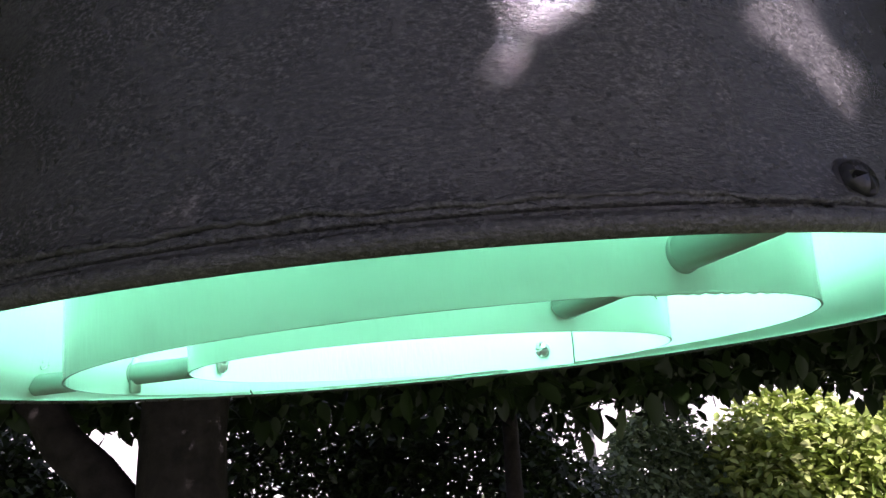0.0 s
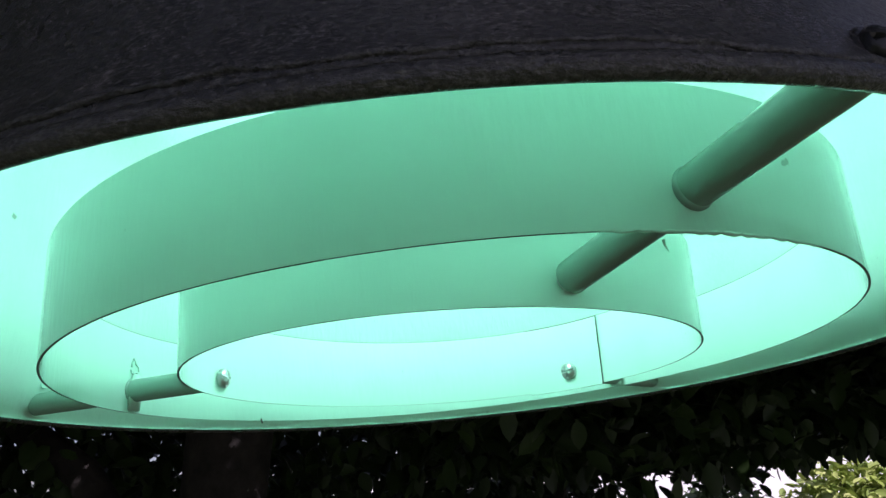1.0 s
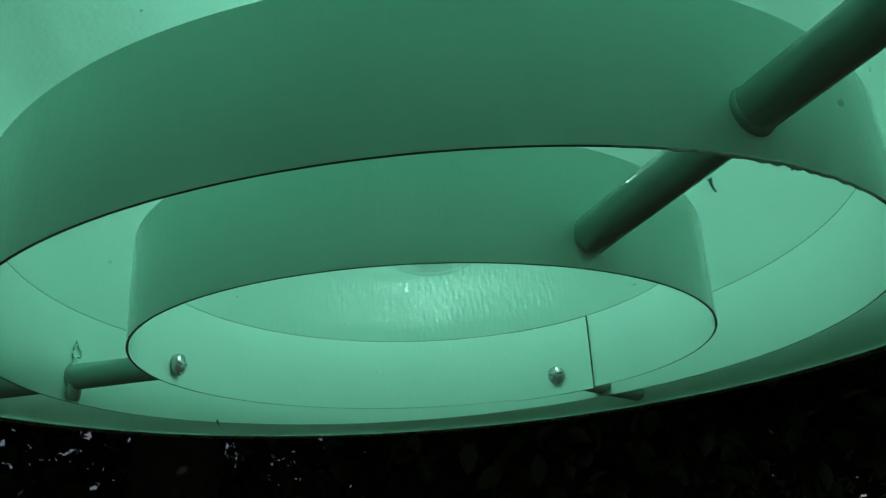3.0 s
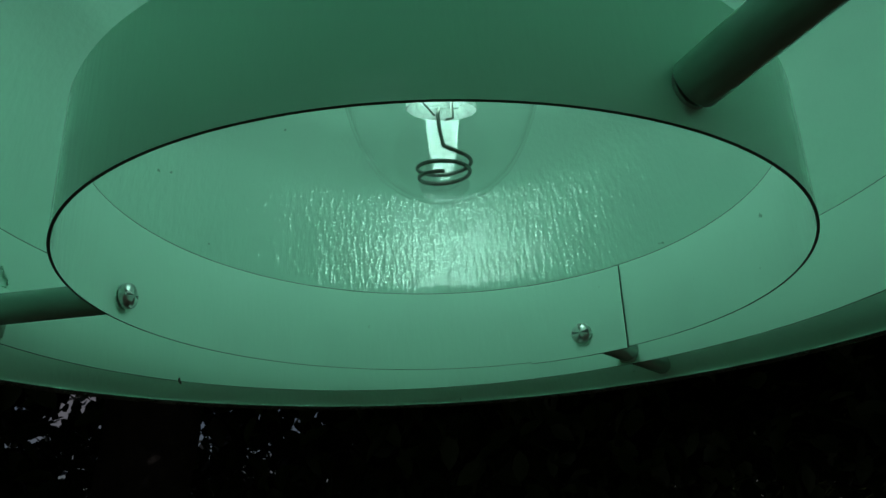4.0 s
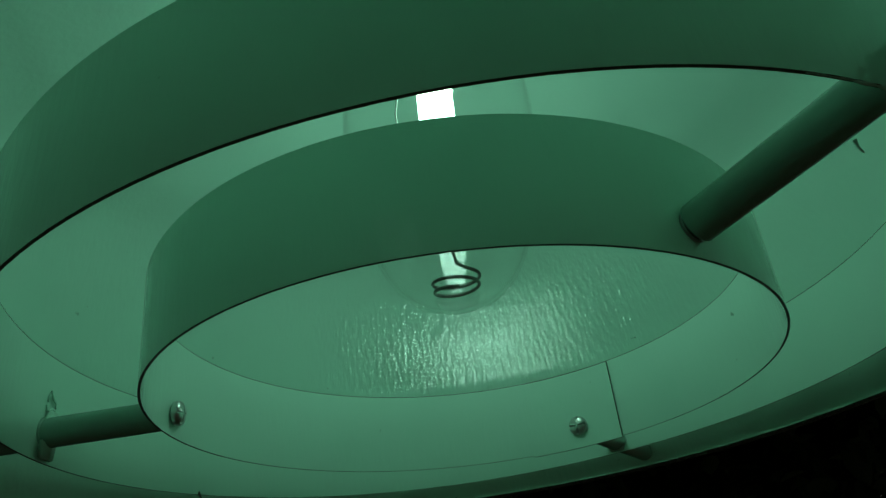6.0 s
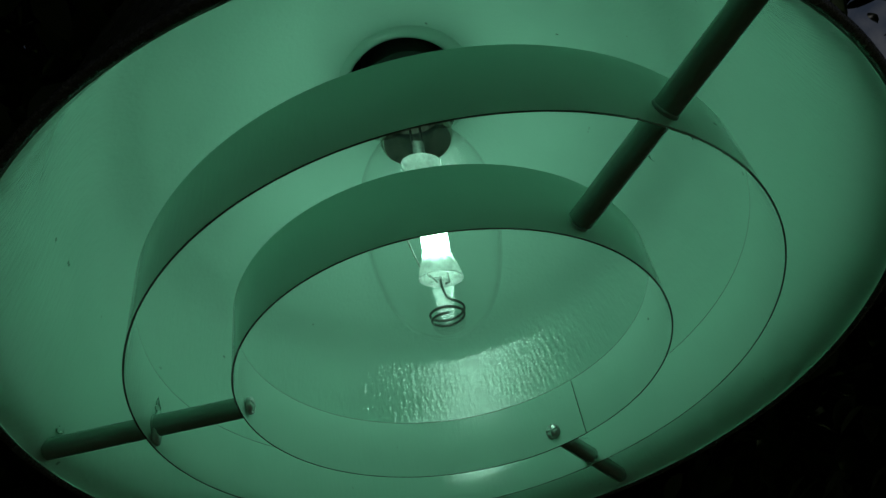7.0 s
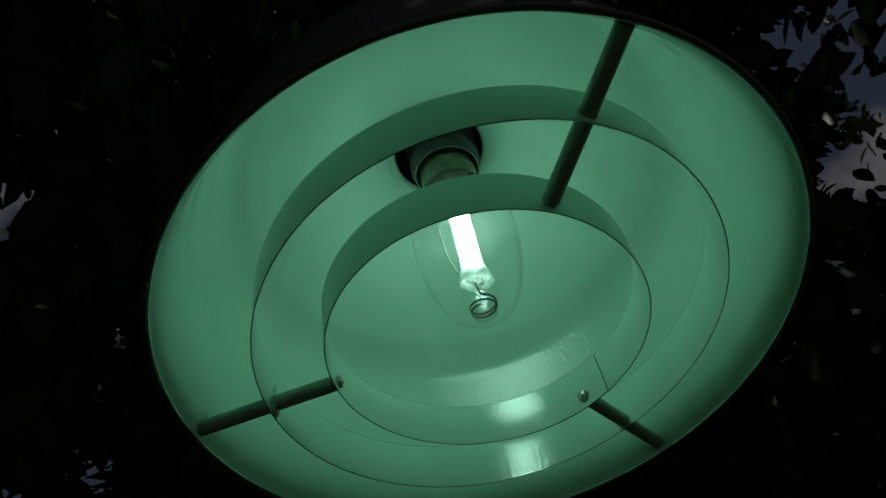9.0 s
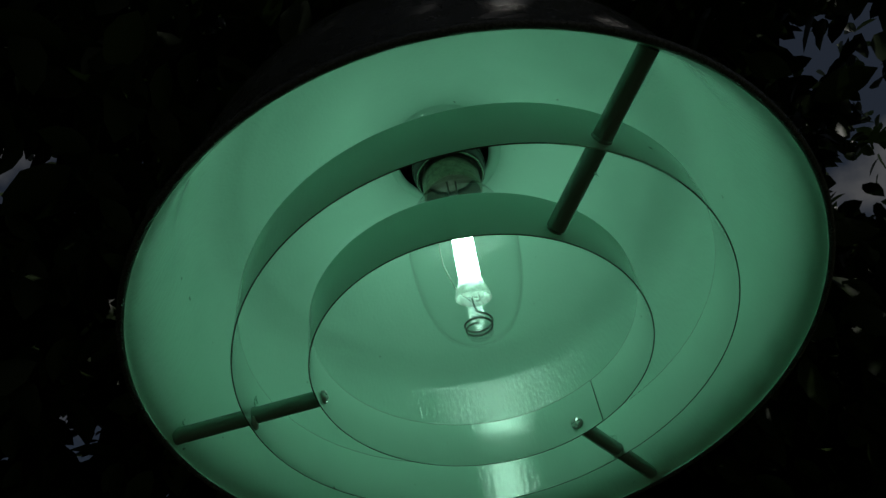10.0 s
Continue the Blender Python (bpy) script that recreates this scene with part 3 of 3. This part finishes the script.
def build_ground():
    bm = bmesh.new()
    xs = [-900, -200, -60, -25] + [-16 + k for k in range(33)] + [25, 60, 200, 900]
    rows = []
    for y in xs:
        row = []
        for x in xs:
            h = 0.0 if max(abs(x), abs(y)) > 20 else 0.05 * noise.noise(Vector((x * 0.4, y * 0.4, 3.0)))
            row.append(bm.verts.new((x, y, GROUND_Z + h)))
        rows.append(row)
    for a, b in zip(rows, rows[1:]):
        for k in range(len(xs) - 1):
            bm.faces.new((a[k], a[k + 1], b[k + 1], b[k]))
    g = link_mesh("ground", bm, GRASS)
    tagged(g, "mossy grass ground under the trees", "ground", kind="structure")


build_ground()


def leaf_mesh(name, places, sizes, mat, parent, label, seed, droop=0.5, beams=()):
    """Many small oval leaves in one mesh, cupped about a low middle: nine points and eight triangles each."""
    rng = np.random.default_rng(seed)
    n = len(places)
    shape = np.array([(0.0, 0.45, -0.03), (0, 0, 0), (0.19, 0.20, 0.04), (0.27, 0.48, 0.05), (0.18, 0.78, 0.0), (0.0, 1.0, -0.10), (-0.18, 0.78, 0.0), (-0.27, 0.48, 0.05), (-0.19, 0.20, 0.04)])
    tris = np.array([(0, 1 + k, 1 + (k + 1) % 8) for k in range(8)])
    yaw = rng.uniform(0, 2 * np.pi, n)
    tilt = rng.normal(-droop, 0.55, n)
    roll = rng.normal(0, 0.6, n)
    cy, sy, ct, st, cr, sr = np.cos(yaw), np.sin(yaw), np.cos(tilt), np.sin(tilt), np.cos(roll), np.sin(roll)
    v = shape[None] * sizes[:, None, None]
    x, y, z = v[..., 0], v[..., 1], v[..., 2]
    x, z = x * cr[:, None] + z * sr[:, None], -x * sr[:, None] + z * cr[:, None]
    y, z = y * ct[:, None] - z * st[:, None], y * st[:, None] + z * ct[:, None]
    x, y = x * cy[:, None] - y * sy[:, None], x * sy[:, None] + y * cy[:, None]
    co = np.stack([x, y, z], -1) + places[:, None]
    if beams:
        # leave out the leaves that cross a thin sunbeam
        origin, w = np.array(parent.location), np.array(SUN_WAY)
        grown = np.concatenate([co, 0.5 * (co[:, :1] + co[:, 1:]), 0.5 * (co[:, 1:] + np.roll(co[:, 1:], 1, 1))], 1) + origin
        free = np.ones(n, bool)
        for q, r in beams:
            d = grown - np.array(q)
            free &= np.linalg.norm(d - (d @ w)[..., None] * w, axis=-1).min(1) > r
        co, n = co[free], int(free.sum())
    faces = (tris[None] + (np.arange(n) * len(shape))[:, None, None]).reshape(-1, 3)
    me = bpy.data.meshes.new(name)
    me.vertices.add(n * len(shape))
    me.vertices.foreach_set("co", co.reshape(-1))
    me.loops.add(len(faces) * 3)
    me.loops.foreach_set("vertex_index", faces.reshape(-1))
    me.polygons.add(len(faces))
    me.polygons.foreach_set("loop_start", np.arange(len(faces)) * 3)
    me.update(calc_edges=True)
    me.materials.append(mat)
    ob = new(name, me)
    ob.parent = parent
    tagged(ob, label, kind="stuff")
    return ob


def value_noise(p, scale, seed):
    """Smooth lattice noise of many points at once, 0 to 1."""
    q = p * scale + seed * 17.31
    i = np.floor(q).astype(np.int64)
    f = q - i
    f = f * f * (3 - 2 * f)
    out = np.zeros(len(p))
    for dx in (0, 1):
        for dy in (0, 1):
            for dz in (0, 1):
                h = (i[:, 0] + dx) * 374761393 + (i[:, 1] + dy) * 668265263 + (i[:, 2] + dz) * 2147483647
                h = (h ^ (h >> 13)) * 1274126177
                r = ((h ^ (h >> 16)) & 0xFFFF) / 65535.0
                w = (f[:, 0] if dx else 1 - f[:, 0]) * (f[:, 1] if dy else 1 - f[:, 1]) * (f[:, 2] if dz else 1 - f[:, 2])
                out += r * w
    return out


SUN_FLECKS = [((-0.0075, -0.2085, 0.0565), 0.0068), ((0.050, -0.205, 0.058), 0.0045), ((0.057, -0.203, 0.051), 0.005), ((0.064, -0.201, 0.045), 0.004), ((0.116, -0.170, 0.087), 0.011)]   # where thin sunbeams fall on the shade, and their width
GAPS = [(23.0, 43.5, 6.0), (34.0, 41.0, 3.0), (28.3, 50.5, 2.8), (30.0, 37.0, 2.4), (130.0, 50.0, 3.4), (114.6, 34.3, 1.9), (119.5, 32.5, 1.3)]   # openings to the sky: bearing, height, half-width in degrees


def crown_points(count, lo, hi, seed, floor_at, keep=0.40):
    rng = np.random.default_rng(seed)
    p = rng.uniform(lo, hi, (count * 3, 3))
    rho = np.hypot(p[:, 0], p[:, 1])
    ok = p[:, 2] > floor_at(rho, p)
    ok &= value_noise(p, 1.3, seed) * 0.6 + value_noise(p, 4.0, seed + 5) * 0.4 > keep
    w = np.array(SUN_WAY)
    d = p - np.array((-0.09, -0.33, -0.30))
    d /= np.linalg.norm(d, axis=1)[:, None]
    edge = 0.55 + 0.9 * value_noise(p, 2.4, seed + 2)
    for az, el, half in GAPS:
        g = np.array((math.cos(radians(el)) * math.cos(radians(az)), math.cos(radians(el)) * math.sin(radians(az)), math.sin(radians(el))))
        ok &= (d @ g < np.cos(np.radians(half) * edge)) | (rng.uniform(0, 1, len(p)) < 0.03)
    # thin foliage towards the open side, and none where the added unseen leaves block the sun
    beam = np.linalg.norm(p - (p @ w)[:, None] * w, axis=1)
    ok &= (p[:, 1] > -0.5) | (rng.uniform(0, 1, len(p)) < 0.10)
    ok &= (beam > 0.42) | (p @ w < 0.4)
    return p[ok][:count]


def limb(points, r0, r1, parent, name="limb", seed=0):
    rnd = random.Random(seed)
    pts = [Vector(p) for p in points]
    fine = []
    for a, b in zip(pts, pts[1:]):
        for k in range(5):
            q = a.lerp(b, k / 5)
            fine.append(q + Vector((rnd.uniform(-1, 1), rnd.uniform(-1, 1), rnd.uniform(-1, 1))) * r0 * 0.12)
    fine.append(pts[-1])
    n = len(fine)
    rad = [(r0 + (r1 - r0) * k / (n - 1)) * rnd.uniform(0.93, 1.07) for k in range(n)]
    return part(name, tube_along(fine, rad, 16), BARK, parent)


def build_tree(label, base, height, radius, limbs, crown, seed):
    t = empty("tree", base)
    tagged(t, label, "tree")
    b = Vector(base)
    limb([(0, 0, -0.05), (0.03, 0.0, 0.5 * height), (0.0, 0.05, height)], radius, radius * 0.6, t, "trunk", seed)
    for i, pts in enumerate(limbs):
        limb([Vector(p) - b for p in pts], radius * 0.55, radius * 0.12, t, "limb", seed + i + 1)
    if crown is not None:
        sizes = np.random.default_rng(seed + 9).uniform(0.08, 0.15, len(crown))
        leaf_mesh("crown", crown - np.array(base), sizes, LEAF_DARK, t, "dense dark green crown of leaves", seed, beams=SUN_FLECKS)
    return t


def main_floor(rho, p):
    return np.where(rho < 0.9, 1.0, np.where(rho < 3.0, 1.0 - 0.5 * (rho - 0.9), 0.0)) + 0.25 * np.sin(p[:, 0] * 3.1) * np.sin(p[:, 1] * 2.3)


crown_a = crown_points(135000, (-5.0, -4.0, 0.0), (3.6, 4.6, 3.8), 11, main_floor, 0.33)
main_tree = build_tree("broad leafy tree with a thick dark trunk", (-0.55, 2.3, GROUND_Z), 3.4, 0.19,
           [[(-0.55, 2.3, -0.5), (-1.05, 2.4, 0.1), (-2.0, 2.6, 0.9)], [(-0.53, 2.3, 0.9), (-0.15, 1.2, 1.25), (-0.01, -0.01, 1.36), (-0.6, -0.9, 1.6)],
            [(-0.55, 2.35, 1.2), (0.6, 2.7, 1.9), (1.9, 3.2, 2.4)]], crown_a, 11)


def sun_blocking_leaves(count, seed):
    """Leaf places of the dense low cluster, unseen and added to block the sun from the lamp."""
    rng = np.random.default_rng(seed)
    w = np.array(SUN_WAY)
    u = np.cross(w, (0.0, 0.0, 1.0))
    u /= np.linalg.norm(u)
    v = np.cross(w, u)
    r, a = 0.21 * np.sqrt(rng.uniform(0, 1, count)), rng.uniform(0, 2 * np.pi, count)
    return np.array((0.0, -0.12, 0.08)) + rng.uniform(0.7, 1.15, count)[:, None] * w + (r * np.cos(a))[:, None] * u + (r * np.sin(a))[:, None] * v


# Added leaves out of view: they shade the lamp except along the thin beams.
sun_blocker = sun_blocking_leaves(5600, 71)
leaf_mesh("sun_blocker", sun_blocker - np.array(main_tree.location), np.random.default_rng(72).uniform(0.020, 0.034, len(sun_blocker)), LEAF_DARK, main_tree, "unseen small leaves added to block the sun", 73, beams=SUN_FLECKS)
crown_b = crown_points(46000, (0.2, 2.2, -0.15), (6.2, 4.8, 3.4), 23, lambda rho, p: 0.05 + 0.2 * np.sin(p[:, 0] * 4.0) * np.sin(p[:, 1] * 3.0), 0.33)
build_tree("slim leafy tree behind the lamp", (1.25, 4.6, GROUND_Z), 3.2, 0.07,
           [[(1.25, 4.6, 0.3), (2.2, 4.7, 1.1), (3.2, 4.9, 1.9)], [(1.25, 4.6, 0.6), (0.6, 4.4, 1.5), (0.1, 4.2, 2.2)]], crown_b, 23)


def build_bush(label, at, size, count, mat, seed, leaf=(0.06, 0.13)):
    t = empty("bush", at)
    tagged(t, label, "bush")
    rng = np.random.default_rng(seed)
    d = rng.normal(0, 1, (count, 3))
    d /= np.linalg.norm(d, axis=1)[:, None]
    d[:, 2] = np.abs(d[:, 2])
    r = rng.uniform(0.72, 1.0, count) * (0.75 + 0.5 * value_noise(d, 2.2, seed))
    p = d * r[:, None] * np.array(size)
    leaf_mesh("foliage", p, rng.uniform(leaf[0], leaf[1], count), mat, t, "mass of leaves", seed, 0.2)
    for k in range(5):
        a = 2 * math.pi * k / 5
        limb([(0.05 * math.cos(a), 0.05 * math.sin(a), -0.03), (0.25 * math.cos(a), 0.25 * math.sin(a), size[2] * 0.4), (size[0] * 0.4 * math.cos(a), size[1] * 0.4 * math.sin(a), size[2] * 0.75)], 0.025, 0.008, t, "stem", seed + k)


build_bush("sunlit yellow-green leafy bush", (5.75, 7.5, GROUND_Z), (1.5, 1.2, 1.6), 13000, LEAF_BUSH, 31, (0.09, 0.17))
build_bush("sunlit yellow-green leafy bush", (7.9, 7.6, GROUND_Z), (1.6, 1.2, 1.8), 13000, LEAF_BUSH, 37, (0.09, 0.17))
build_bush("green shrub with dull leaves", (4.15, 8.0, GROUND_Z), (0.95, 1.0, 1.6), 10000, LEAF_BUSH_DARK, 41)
for k, (x, y) in enumerate(((-4.6, 4.4), (-2.6, 5.3), (-0.4, 5.8), (1.2, 5.9))):
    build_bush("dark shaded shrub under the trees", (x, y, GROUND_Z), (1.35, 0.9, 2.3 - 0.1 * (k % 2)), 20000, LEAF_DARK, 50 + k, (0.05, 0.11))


def build_post():
    bm = bmesh.new()
    bmesh.ops.create_cube(bm, size=1.0)
    bmesh.ops.scale(bm, vec=(0.12, 0.12, 1.95), verts=bm.verts[:])
    bmesh.ops.translate(bm, vec=(0, 0, 0.965), verts=bm.verts[:])
    bmesh.ops.bevel(bm, geom=bm.edges[:], offset=0.012, segments=2, affect="EDGES")
    post = link_mesh("post", bm, WHITE_WASH, smooth=False)
    post.location = (3.3, 8.3, GROUND_Z)
    tagged(post, "white painted post standing in the sun", "post")


build_post()


def build_garden_wall():
    bm = bmesh.new()
    bmesh.ops.create_cube(bm, size=1.0)
    bmesh.ops.scale(bm, vec=(34.0, 0.3, 2.0), verts=bm.verts[:])
    bmesh.ops.translate(bm, vec=(2.0, 15.0, GROUND_Z + 0.95), verts=bm.verts[:])
    tagged(link_mesh("wall_garden", bm, WHITE_WASH, smooth=False), "whitewashed garden wall behind the shrubs", "wall", kind="structure")


build_garden_wall()

# suspension cable
part("cable", tube_along([(TOP_AT[0], TOP_AT[1], 0.326), (TOP_AT[0], TOP_AT[1], 0.8), (TOP_AT[0], TOP_AT[1], 1.34)], 0.004, 10), CABLE, lamp, "black suspension cable")
